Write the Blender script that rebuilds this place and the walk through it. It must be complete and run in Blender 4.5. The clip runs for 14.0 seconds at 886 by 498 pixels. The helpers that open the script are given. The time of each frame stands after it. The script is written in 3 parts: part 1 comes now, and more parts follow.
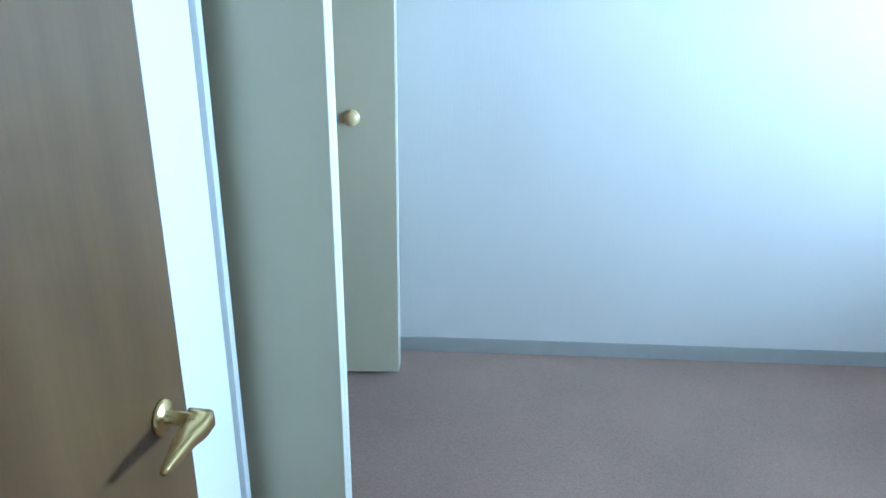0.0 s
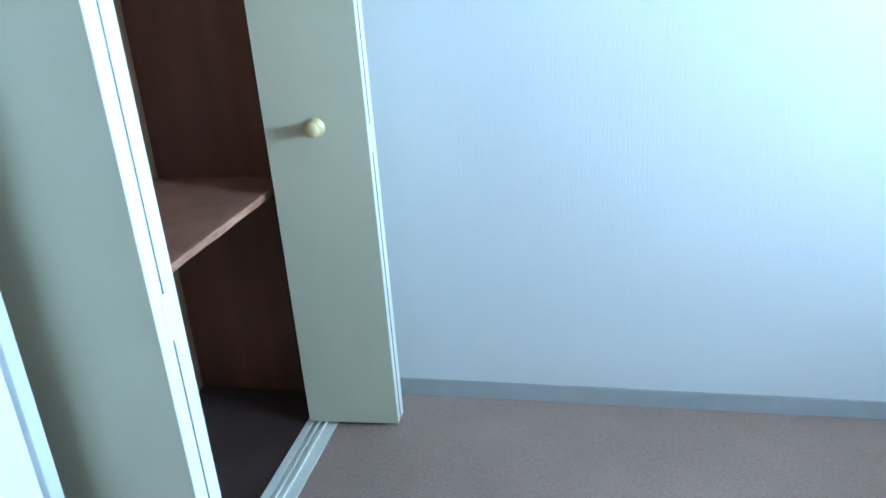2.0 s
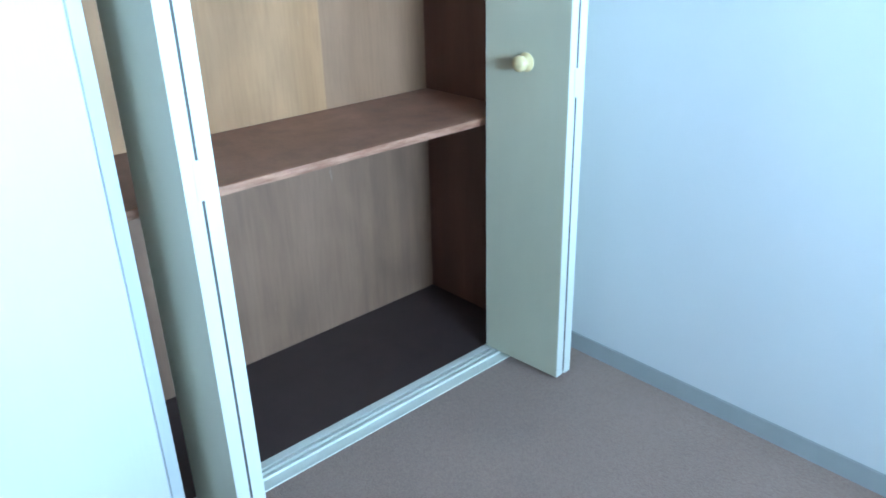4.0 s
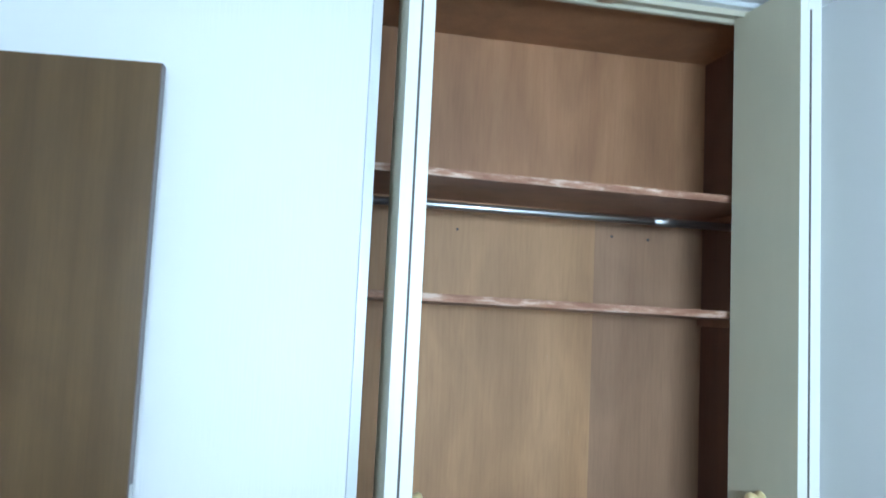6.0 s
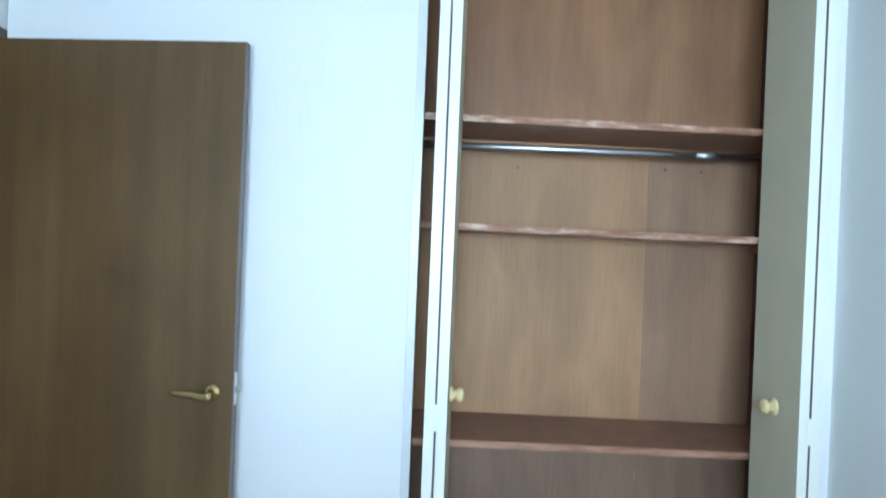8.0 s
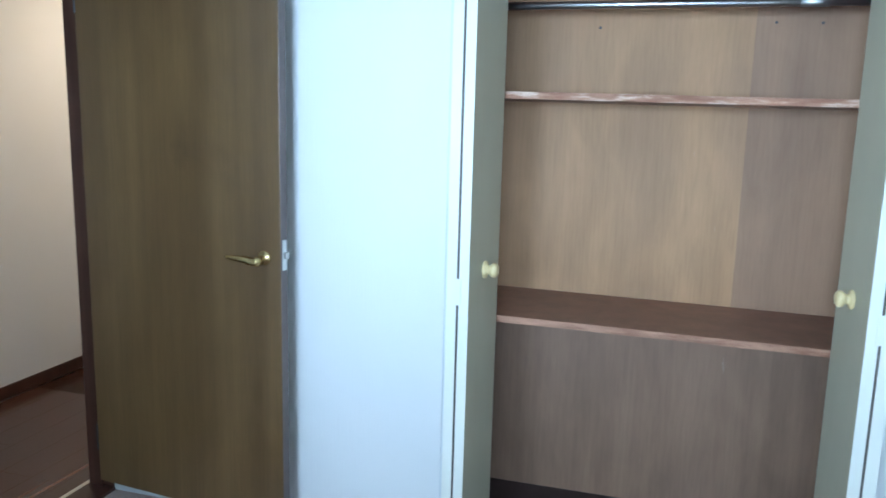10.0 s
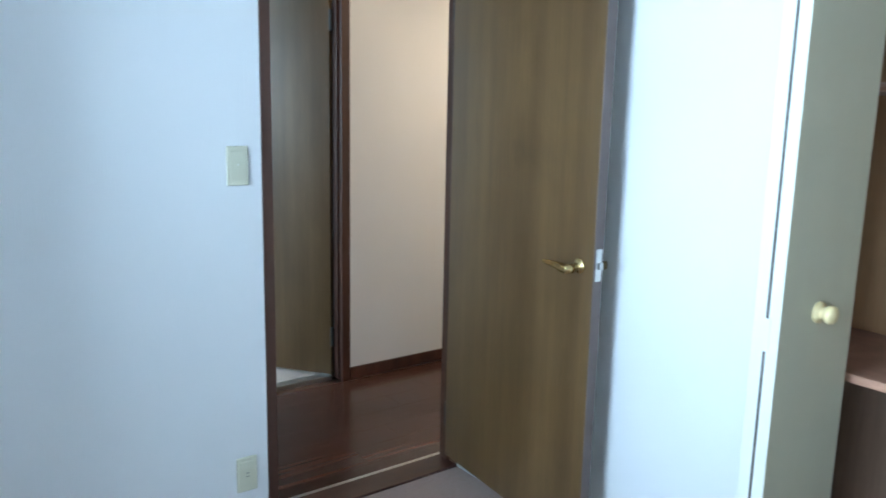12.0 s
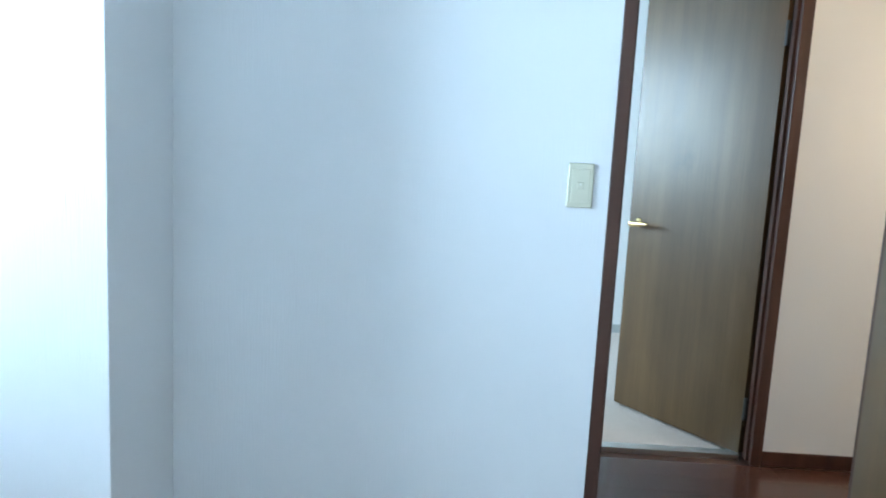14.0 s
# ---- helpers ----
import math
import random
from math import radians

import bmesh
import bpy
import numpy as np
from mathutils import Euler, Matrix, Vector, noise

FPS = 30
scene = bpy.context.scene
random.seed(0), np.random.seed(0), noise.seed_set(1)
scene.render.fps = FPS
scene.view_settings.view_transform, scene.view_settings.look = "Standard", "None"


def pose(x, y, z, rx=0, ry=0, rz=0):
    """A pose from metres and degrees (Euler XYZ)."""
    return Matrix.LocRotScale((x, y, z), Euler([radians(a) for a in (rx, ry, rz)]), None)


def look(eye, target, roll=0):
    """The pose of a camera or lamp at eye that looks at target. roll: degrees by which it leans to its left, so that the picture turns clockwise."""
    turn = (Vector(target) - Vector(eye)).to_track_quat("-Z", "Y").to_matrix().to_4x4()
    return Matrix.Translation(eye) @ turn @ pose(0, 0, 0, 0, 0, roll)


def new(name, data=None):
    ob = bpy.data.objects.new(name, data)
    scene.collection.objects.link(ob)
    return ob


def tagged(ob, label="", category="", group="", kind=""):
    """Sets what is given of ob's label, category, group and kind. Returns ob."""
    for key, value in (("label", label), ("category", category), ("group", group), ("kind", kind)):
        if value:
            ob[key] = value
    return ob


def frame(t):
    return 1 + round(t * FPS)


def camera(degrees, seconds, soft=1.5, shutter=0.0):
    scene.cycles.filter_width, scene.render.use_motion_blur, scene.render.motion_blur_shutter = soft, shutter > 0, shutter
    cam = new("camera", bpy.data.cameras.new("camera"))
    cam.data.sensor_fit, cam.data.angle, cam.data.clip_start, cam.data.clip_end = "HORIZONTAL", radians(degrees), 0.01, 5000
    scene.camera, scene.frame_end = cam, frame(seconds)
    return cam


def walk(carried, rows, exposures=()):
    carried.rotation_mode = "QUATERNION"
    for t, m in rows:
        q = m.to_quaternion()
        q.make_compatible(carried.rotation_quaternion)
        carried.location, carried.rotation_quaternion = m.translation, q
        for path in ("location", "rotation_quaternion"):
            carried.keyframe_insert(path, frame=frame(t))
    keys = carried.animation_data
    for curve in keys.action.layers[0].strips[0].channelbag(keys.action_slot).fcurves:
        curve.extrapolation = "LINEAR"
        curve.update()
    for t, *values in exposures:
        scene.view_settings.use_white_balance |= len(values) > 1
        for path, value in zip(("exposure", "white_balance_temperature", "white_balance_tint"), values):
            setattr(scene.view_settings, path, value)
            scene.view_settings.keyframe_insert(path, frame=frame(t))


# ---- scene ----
cam = camera(59.8, 14.0, 1.6, 0.3)
PATH = [
    (0, (-0.07, -0.491, 1.5), (1.785, -0.398, 0.759), 0.6),
    (0.5, (0.093, -0.481, 1.468), (1.927, -0.354, 0.682), -0.1),
    (1, (0.18, -0.534, 1.429), (2.022, -0.394, 0.661), -2.1),
    (1.5, (0.325, -0.718, 1.407), (2.182, -0.428, 0.724), -0.9),
    (2, (0.458, -0.84, 1.419), (2.265, -0.423, 0.669), -4.2),
    (2.2, (0.522, -0.898, 1.41), (2.303, -0.392, 0.653), -3.7),
    (4.3, (0.89, -1.532, 1.365), (1.981, -0.037, 0.607), -2.6),
    (4.5, (0.954, -1.572, 1.359), (1.959, 0.021, 0.685), -3.2),
    (5, (1.129, -1.75, 1.379), (1.799, 0.096, 1.003), -1.5),
    (5.5, (1.169, -1.854, 1.416), (1.613, 0.095, 1.355), 1.6),
    (6, (1.074, -1.981, 1.426), (1.484, -0.031, 1.599), 2.7),
    (6.5, (1.038, -2.11, 1.441), (1.421, -0.176, 1.776), 3.0),
    (7, (1.101, -2.226, 1.449), (1.402, -0.296, 1.877), 2.7),
    (7.5, (1.24, -2.372, 1.452), (1.338, -0.394, 1.725), 2.6),
    (8, (1.349, -2.378, 1.415), (1.37, -0.378, 1.404), 2.3),
    (8.2, (1.41, -2.327, 1.385), (1.403, -0.329, 1.295), 1.9),
    (10.3, (1.995, -2.191, 1.414), (1.295, -0.35, 1.067), 1.2),
    (10.5, (2.044, -2.099, 1.383), (1.235, -0.296, 1.075), 1.2),
    (11, (2.105, -1.968, 1.395), (1.061, -0.291, 1.078), 1.4),
    (11.5, (2.239, -1.877, 1.409), (0.874, -0.45, 1.093), 1.5),
    (12, (2.259, -1.782, 1.409), (0.688, -0.598, 1.048), 1.2),
    (12.5, (2.229, -1.613, 1.397), (0.484, -0.689, 1.079), 1.2),
    (13, (2.196, -1.452, 1.371), (0.326, -0.815, 1.059), 1.5),
    (13.5, (2.192, -1.286, 1.371), (0.232, -1.093, 1.026), 1.3),
    (14, (2.087, -1.184, 1.342), (0.11, -1.229, 1.045), 3.0),
]
BACK, FAR_BACK, PX, PY, HALL_TOP = -3.5, -2.95, 0.393, -1.977, 2.395
WINDOW_WATTS, FAR_WATTS, HALL_WATTS = 880, 105, 36
DAY = (0.58, 0.79, 1.0)
DOOR_HINGE, DOOR_FREE = -0.034, -0.114
LEFT_OUTER, LEFT_INNER = (1.3518, -0.206, 1.366), (1.3872, -0.206, 1.407)
RIGHT_OUTER, RIGHT_INNER = (2.4495, -0.208, 2.4490), (2.4141, -0.208, 2.3985)
EXPOSURES = [(0, -0.22, 5550, 3), (2.2, -0.10, 5500, 2), (4.3, 0.02, 5350, 1), (5, -0.14, 5400, 2), (5.5, -0.46, 5650, 4), (6, -0.64, 6250, 8), (7.4, -0.80, 6600, 8), (8, -0.72, 6300, 8), (10.5, -0.56, 5850, 7), (11.5, -0.44, 5950, 7), (12.5, -0.12, 6150, 8), (13.2, 0.08, 6250, 8), (14, -0.02, 6050, 6)]
walk(cam, [(t, look(eye, target, roll)) for t, eye, target, roll in PATH], EXPOSURES)

# ---- world, sun and large lights ----
world = bpy.data.worlds.new("sky")
scene.world = world
world.use_nodes = True
wn, wl = world.node_tree.nodes, world.node_tree.links
sky = wn.new("ShaderNodeTexSky")
sky.sky_type = "NISHITA"
sky.sun_disc = False
sky.sun_elevation, sky.sun_rotation = radians(50), radians(20)
wl.new(sky.outputs["Color"], wn["Background"].inputs["Color"])
wn["Background"].inputs["Strength"].default_value = 0.1


def lamp(name, kind, energy, color, m, **settings):
    data = bpy.data.lights.new(name, kind)
    data.energy, data.color = energy, color
    ob = new(name, data)
    ob.matrix_world = m
    return ob


sun = lamp("sun", "SUN", 3.0, (1, 0.95, 0.88), look((0, 0, 30), (-6, -17, 0)))
sun.data.angle = radians(0.5)
# area lamp outside the room window, sized to stand in for low daylight; sky light in the far window
day = lamp("window_light", "AREA", WINDOW_WATTS, DAY, look((1.05, BACK - 1.0, 1.44), (1.05, 0, 1.44)))
day.data.shape, day.data.size, day.data.size_y = "RECTANGLE", 2.20, 0.98
day_far = lamp("far_window_light", "AREA", FAR_WATTS, (0.62, 0.84, 1.0), look((-2.25, FAR_BACK - 0.04, 1.53), (-2.1, 0, 0.2)))
day_far.data.shape, day_far.data.size, day_far.data.size_y = "RECTANGLE", 1.50, 1.0
# two warm hall lamps: x, y, share of the watts, opening angle; the second is added fill
HALL_LAMPS = [(-0.88, 0.08, 0.22, 120), (-0.22, 1.45, 2.4, 172)]
for x, y, share, wide in HALL_LAMPS:
    glow = lamp("hall_glow_and_fill", "SPOT", HALL_WATTS * share, (1.0, 0.80, 0.58), look((x, y, HALL_TOP - 0.03), (x, y + 0.01, 0)))
    glow.data.spot_size, glow.data.spot_blend, glow.data.shadow_soft_size = radians(wide), 0.6, 0.05


# ---- materials ----
def material(name, base, rough=0.6, metal=0.0):
    m = bpy.data.materials.new(name)
    m.use_nodes = True
    b = m.node_tree.nodes["Principled BSDF"]
    b.inputs["Base Color"].default_value = (*base, 1)
    b.inputs["Roughness"].default_value = rough
    b.inputs["Metallic"].default_value = metal
    return m, m.node_tree.nodes, m.node_tree.links, b


def coords(n, l, scale, kind="Object"):
    tc, mp = n.new("ShaderNodeTexCoord"), n.new("ShaderNodeMapping")
    mp.inputs["Scale"].default_value = scale
    l.new(tc.outputs[kind], mp.inputs["Vector"])
    return mp.outputs["Vector"]


def noise_tex(n, l, vector, scale, detail=4, rough=0.55, distort=0.0):
    t = n.new("ShaderNodeTexNoise")
    t.inputs["Scale"].default_value, t.inputs["Detail"].default_value = scale, detail
    t.inputs["Roughness"].default_value, t.inputs["Distortion"].default_value = rough, distort
    l.new(vector, t.inputs["Vector"])
    return t.outputs["Fac"]


def ramp(n, l, fac, stops):
    r = n.new("ShaderNodeValToRGB")
    e = r.color_ramp.elements
    e[0].position, e[0].color = stops[0][0], (*stops[0][1], 1)
    e[1].position, e[1].color = stops[-1][0], (*stops[-1][1], 1)
    for p, c in stops[1:-1]:
        s = e.new(p)
        s.color = (*c, 1)
    l.new(fac, r.inputs["Fac"])
    return r.outputs["Color"]


def mixed(n, l, a, b, fac, mode="MIX"):
    m = n.new("ShaderNodeMix")
    m.data_type, m.blend_type = "RGBA", mode
    for socket, v in ((m.inputs[6], a), (m.inputs[7], b), (m.inputs[0], fac)):
        if isinstance(v, (int, float)):
            socket.default_value = v
        elif isinstance(v, tuple):
            socket.default_value = (*v, 1)
        else:
            l.new(v, socket)
    return m.outputs[2]


def bump(n, l, b, height, strength, distance):
    k = n.new("ShaderNodeBump")
    k.inputs["Strength"].default_value, k.inputs["Distance"].default_value = strength, distance
    l.new(height, k.inputs["Height"])
    l.new(k.outputs["Normal"], b.inputs["Normal"])


def scaled(color, k):
    return tuple(c * k for c in color)


def wallpaper(name, base, ribs=1.0):
    """Vinyl wallpaper embossed with fine broken vertical ribs."""
    m, n, l, b = material(name, base, 0.55)
    fine = noise_tex(n, l, coords(n, l, (190, 190, 11)), 1.0, 3, 0.6)
    broad = noise_tex(n, l, coords(n, l, (1, 1, 0.6)), 1.6, 3)
    l.new(ramp(n, l, broad, [(0.3, scaled(base, 0.955)), (0.7, base)]), b.inputs["Base Color"])
    bump(n, l, b, fine, 0.3 * ribs, 0.0022)
    return m


def painted(name, base, rough=0.45, wear=0.94):
    m, n, l, b = material(name, base, rough)
    f = noise_tex(n, l, coords(n, l, (3, 3, 1)), 4, 5)
    l.new(ramp(n, l, f, [(0.3, scaled(base, wear)), (0.7, base)]), b.inputs["Base Color"])
    g = noise_tex(n, l, coords(n, l, (90, 90, 90)), 1.0, 2)
    bump(n, l, b, g, 0.08, 0.0006)
    return m


def veneer(name, dark, mid, light, rough, grain=1.0, relief=0.12, broad=1.0, stain=None, scuffs=False, coat=0.0):
    """Wood with its grain along z: long streaks, a finer pore grain and broad blotches."""
    m, n, l, b = material(name, mid, rough)
    streak = noise_tex(n, l, coords(n, l, (15 * grain, 15 * grain, 0.45)), 1.0, 3, 0.5, 0.0)
    pores = noise_tex(n, l, coords(n, l, (120 * grain, 120 * grain, 7.0)), 1.0, 3, 0.6)
    blotch = noise_tex(n, l, coords(n, l, (1.6 * broad, 1.6 * broad, 0.9)), 1.0, 3)
    c = ramp(n, l, streak, [(0.28, dark), (0.5, mid), (0.74, light)])
    c = mixed(n, l, c, ramp(n, l, pores, [(0.3, (0.80, 0.79, 0.78)), (0.6, (1, 1, 1))]), 0.55, "MULTIPLY")
    c = mixed(n, l, c, ramp(n, l, blotch, [(0.3, (0.80, 0.79, 0.78)), (0.7, (1.12, 1.12, 1.12))]), 0.8, "MULTIPLY")
    figure = noise_tex(n, l, coords(n, l, (5.5 * grain, 5.5 * grain, 1.9)), 1.0, 4, 0.5, 0.9)
    c = mixed(n, l, c, ramp(n, l, figure, [(0.32, (0.80, 0.78, 0.77)), (0.68, (1.12, 1.12, 1.12))]), 0.8, "MULTIPLY")
    if stain:
        mp = n.new("ShaderNodeMapping")
        mp.inputs["Location"].default_value = (-stain[0] * 9, 0, -stain[1] * 7)
        l.new(coords(n, l, (9, 0, 7)), mp.inputs["Vector"])
        wav = n.new("ShaderNodeVectorMath")
        wav.operation = "LENGTH"
        l.new(mp.outputs["Vector"], wav.inputs[0])
        add = n.new("ShaderNodeMath")
        l.new(wav.outputs["Value"], add.inputs[0])
        l.new(noise_tex(n, l, coords(n, l, (22, 22, 18)), 1.0, 3), add.inputs[1])
        c = mixed(n, l, c, ramp(n, l, add.outputs[0], [(0.45, (0.72, 0.70, 0.68)), (1.0, (1, 1, 1))]), 1.0, "MULTIPLY")
    if scuffs:
        sc = noise_tex(n, l, coords(n, l, (17, 17, 4)), 1.0, 4, 0.6)
        c = mixed(n, l, c, (0.62, 0.52, 0.46), ramp(n, l, sc, [(0.73, (0, 0, 0)), (0.80, (0.5, 0.5, 0.5))]))
    l.new(c, b.inputs["Base Color"])
    r = n.new("ShaderNodeMapRange")
    r.inputs["To Min"].default_value, r.inputs["To Max"].default_value = rough * 0.85, min(1, rough * 1.2)
    l.new(streak, r.inputs["Value"])
    l.new(r.outputs["Result"], b.inputs["Roughness"])
    bump(n, l, b, pores, relief, 0.0008)
    if coat:
        b.inputs["Coat Weight"].default_value, b.inputs["Coat Roughness"].default_value = coat, 0.24
        k = n.new("ShaderNodeBump")
        k.inputs["Strength"].default_value, k.inputs["Distance"].default_value = 0.25, 0.004
        l.new(noise_tex(n, l, coords(n, l, (26, 26, 12)), 1.0, 2), k.inputs["Height"])
        l.new(k.outputs["Normal"], b.inputs["Coat Normal"])
    return m


WALL = wallpaper("wallpaper_white", (0.80, 0.80, 0.79))
HALL_WALL = wallpaper("wallpaper_hall", (0.78, 0.76, 0.73), 0.6)
# white paper greyed in its colour, for the weak light on the ceiling
CEILING = wallpaper("ceiling_paper_dimmed", (0.62, 0.62, 0.63), 0.5)
DOOR = veneer("door_veneer", (0.088, 0.047, 0.0170), (0.109, 0.060, 0.0220), (0.131, 0.074, 0.029), 0.34, relief=0.0, stain=(0.43, 1.27), coat=0.12)
FRAME_BROWN = veneer("brown_frame", (0.040, 0.014, 0.009), (0.062, 0.024, 0.015), (0.085, 0.036, 0.022), 0.35)
PLY = veneer("lauan_ply", (0.370, 0.194, 0.087), (0.414, 0.223, 0.104), (0.458, 0.253, 0.125), 0.6, 0.8, 0.25, scuffs=True)
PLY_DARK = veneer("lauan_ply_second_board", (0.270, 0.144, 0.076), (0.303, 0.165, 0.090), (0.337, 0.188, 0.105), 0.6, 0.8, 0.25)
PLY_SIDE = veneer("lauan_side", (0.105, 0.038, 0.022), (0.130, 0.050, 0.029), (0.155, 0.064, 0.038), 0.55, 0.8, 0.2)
SHELF = veneer("shelf_ply", (0.22, 0.105, 0.066), (0.285, 0.142, 0.092), (0.34, 0.175, 0.118), 0.5, 0.9, 0.2)
PANEL = painted("fold_panel", (0.565, 0.53, 0.39), 0.42, 0.96)
EDGE = painted("panel_edge", (0.77, 0.76, 0.68), 0.4)
TRIM = painted("closet_trim", (0.66, 0.68, 0.68), 0.35)
TRACK = painted("track_cream", (0.56, 0.52, 0.40), 0.4)
LIPPING = painted("door_lipping", (0.125, 0.088, 0.080), 0.38, 0.85)
# scuffs are real; the darker tone stands in for shade low in the closet
PLY_LOW_SHADED = veneer("lauan_ply_low_shaded", (0.205, 0.113, 0.068), (0.245, 0.139, 0.085), (0.285, 0.166, 0.105), 0.6, 0.7, 0.25, scuffs=True)
# redder upper sheet, its colour also lowered for the weak light up there
PLY_TOP_DIM = veneer("lauan_ply_upper_dimmed", (0.280, 0.128, 0.056), (0.325, 0.152, 0.068), (0.365, 0.178, 0.084), 0.6, 0.8, 0.2)
BASEBOARD = painted("baseboard_grey", (0.43, 0.44, 0.43), 0.45)
IVORY = painted("ivory_plastic", (0.62, 0.60, 0.46), 0.35, 0.98)
KNOB = painted("knob_ivory", (0.70, 0.55, 0.29), 0.28, 0.95)
PLASTIC_DARK = material("dark_slot", (0.03, 0.03, 0.03), 0.5)[0]
BRASS = material("brass", (0.62, 0.47, 0.22), 0.26, 1.0)[0]
STEEL = material("steel", (0.62, 0.62, 0.60), 0.3, 1.0)[0]
CHROME = material("chrome_pipe", (0.66, 0.66, 0.67), 0.3, 1.0)[0]
ALU = material("aluminium", (0.55, 0.56, 0.56), 0.4, 1.0)[0]
# dark colour for the shade between the folded leaves
GAP = material("leaf_gap_shade", (0.10, 0.085, 0.07), 0.8)[0]


def carpet_material(name, base, pitch=300.0):
    """Low loop pile in rows, with broad wear."""
    m, n, l, b = material(name, base, 0.95)
    v = n.new("ShaderNodeTexVoronoi")
    v.inputs["Scale"].default_value = 1.0
    turn = n.new("ShaderNodeMapping")
    turn.inputs["Rotation"].default_value = (0, 0, radians(38))
    l.new(coords(n, l, (pitch, pitch * 0.55, 1)), turn.inputs["Vector"])
    l.new(turn.outputs["Vector"], v.inputs["Vector"])
    broad = noise_tex(n, l, coords(n, l, (1, 1, 1)), 2.2, 4)
    mottled = noise_tex(n, l, coords(n, l, (1, 1, 1)), 70, 3, 0.7)
    c = ramp(n, l, broad, [(0.3, scaled(base, 0.90)), (0.7, scaled(base, 1.06))])
    c = mixed(n, l, c, ramp(n, l, mottled, [(0.3, (0.84, 0.84, 0.84)), (0.7, (1.10, 1.10, 1.10))]), 0.6, "MULTIPLY")
    c = mixed(n, l, c, ramp(n, l, v.outputs["Distance"], [(0.0, (1.08, 1.08, 1.08)), (0.75, (0.78, 0.78, 0.78))]), 0.6, "MULTIPLY")
    l.new(c, b.inputs["Base Color"])
    b.inputs["Sheen Weight"].default_value = 0.2
    inv = n.new("ShaderNodeMath")
    inv.operation = "SUBTRACT"
    inv.inputs[0].default_value = 1.0
    l.new(v.outputs["Distance"], inv.inputs[1])
    bump(n, l, b, inv.outputs[0], 0.6, 0.003)
    return m


CARPET = carpet_material("carpet_beige", (0.345, 0.222, 0.170))
CARPET_FAR = carpet_material("carpet_far", (0.50, 0.42, 0.36))
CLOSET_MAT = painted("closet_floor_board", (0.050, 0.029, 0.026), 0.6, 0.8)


def plank_material():
    m, n, l, b = material("hall_plank", (0.07, 0.024, 0.014), 0.22)
    info = n.new("ShaderNodeObjectInfo")
    along = noise_tex(n, l, coords(n, l, (30, 1.2, 30)), 1.0, 5, 0.6, 0.4)
    c = ramp(n, l, along, [(0.3, (0.042, 0.017, 0.011)), (0.7, (0.082, 0.036, 0.024))])
    c = mixed(n, l, c, ramp(n, l, info.outputs["Random"], [(0.0, (0.75, 0.72, 0.70)), (1.0, (1.2, 1.15, 1.1))]), 0.8, "MULTIPLY")
    l.new(c, b.inputs["Base Color"])
    bump(n, l, b, along, 0.05, 0.0005)
    return m


PLANK = plank_material()


def raw_edge_material(name, worn):
    m, n, l, b = material(name, (0.38, 0.19, 0.12), 0.8)
    f = noise_tex(n, l, coords(n, l, (9, 40, 55)), 1.0, 5, 0.65)
    along = n.new("ShaderNodeSeparateXYZ")
    l.new(coords(n, l, (1, 1, 1)), along.inputs[0])
    more = n.new("ShaderNodeMapRange")
    for k, v in (("From Min", 1.3), ("From Max", 2.5), ("To Min", 0.055), ("To Max", -0.06)):
        more.inputs[k].default_value = v
    l.new(along.outputs["X"], more.inputs["Value"])
    total = n.new("ShaderNodeMath")
    l.new(f, total.inputs[0])
    l.new(more.outputs["Result"], total.inputs[1])
    f = total.outputs[0]
    l.new(ramp(n, l, f, [(0.36, (0.24, 0.105, 0.06)), (0.52, (0.37, 0.19, 0.12)), (0.62, worn)]), b.inputs["Base Color"])
    bump(n, l, b, f, 0.5, 0.002)
    return m


RAW = raw_edge_material("raw_edge_worn", (0.60, 0.43, 0.33))
RAW_PLAIN = raw_edge_material("raw_edge_plain", (0.42, 0.22, 0.14))
GLASS = material("window_glass", (1, 1, 1), 0.0)[0]
GLASS.node_tree.nodes["Principled BSDF"].inputs["Transmission Weight"].default_value = 1.0
LAMP_GLASS = material("lamp_glass", (0.9, 0.85, 0.7), 0.4)[0]
lamp_bsdf = LAMP_GLASS.node_tree.nodes["Principled BSDF"]
lamp_bsdf.inputs["Emission Color"].default_value = (1.0, 0.78, 0.45, 1)
lamp_bsdf.inputs["Emission Strength"].default_value = 6.0


# ---- building helpers ----
def mesh_of(name, bm, mat):
    data = bpy.data.meshes.new(name)
    bmesh.ops.recalc_face_normals(bm, faces=bm.faces)
    bm.to_mesh(data)
    bm.free()
    data.materials.append(mat)
    return data


def thing(name, label, category, m=None, group=""):
    """An Empty at the base of a thing."""
    ob = new(name)
    ob.empty_display_size = 0.05
    if m is not None:
        ob.matrix_world = m
    return tagged(ob, label, category, group)


def part(name, bm, mat, parent, label="", m=None, smooth=False):
    """One mesh object under a thing or a part."""
    ob = new(name, mesh_of(name, bm, mat))
    ob.parent = parent
    if m is not None:
        ob.matrix_basis = m
    if smooth:
        ob.data.shade_smooth()
    return tagged(ob, label)


def solid(name, bm, mat, label, category="", kind="structure"):
    return tagged(new(name, mesh_of(name, bm, mat)), label, category, "", kind)


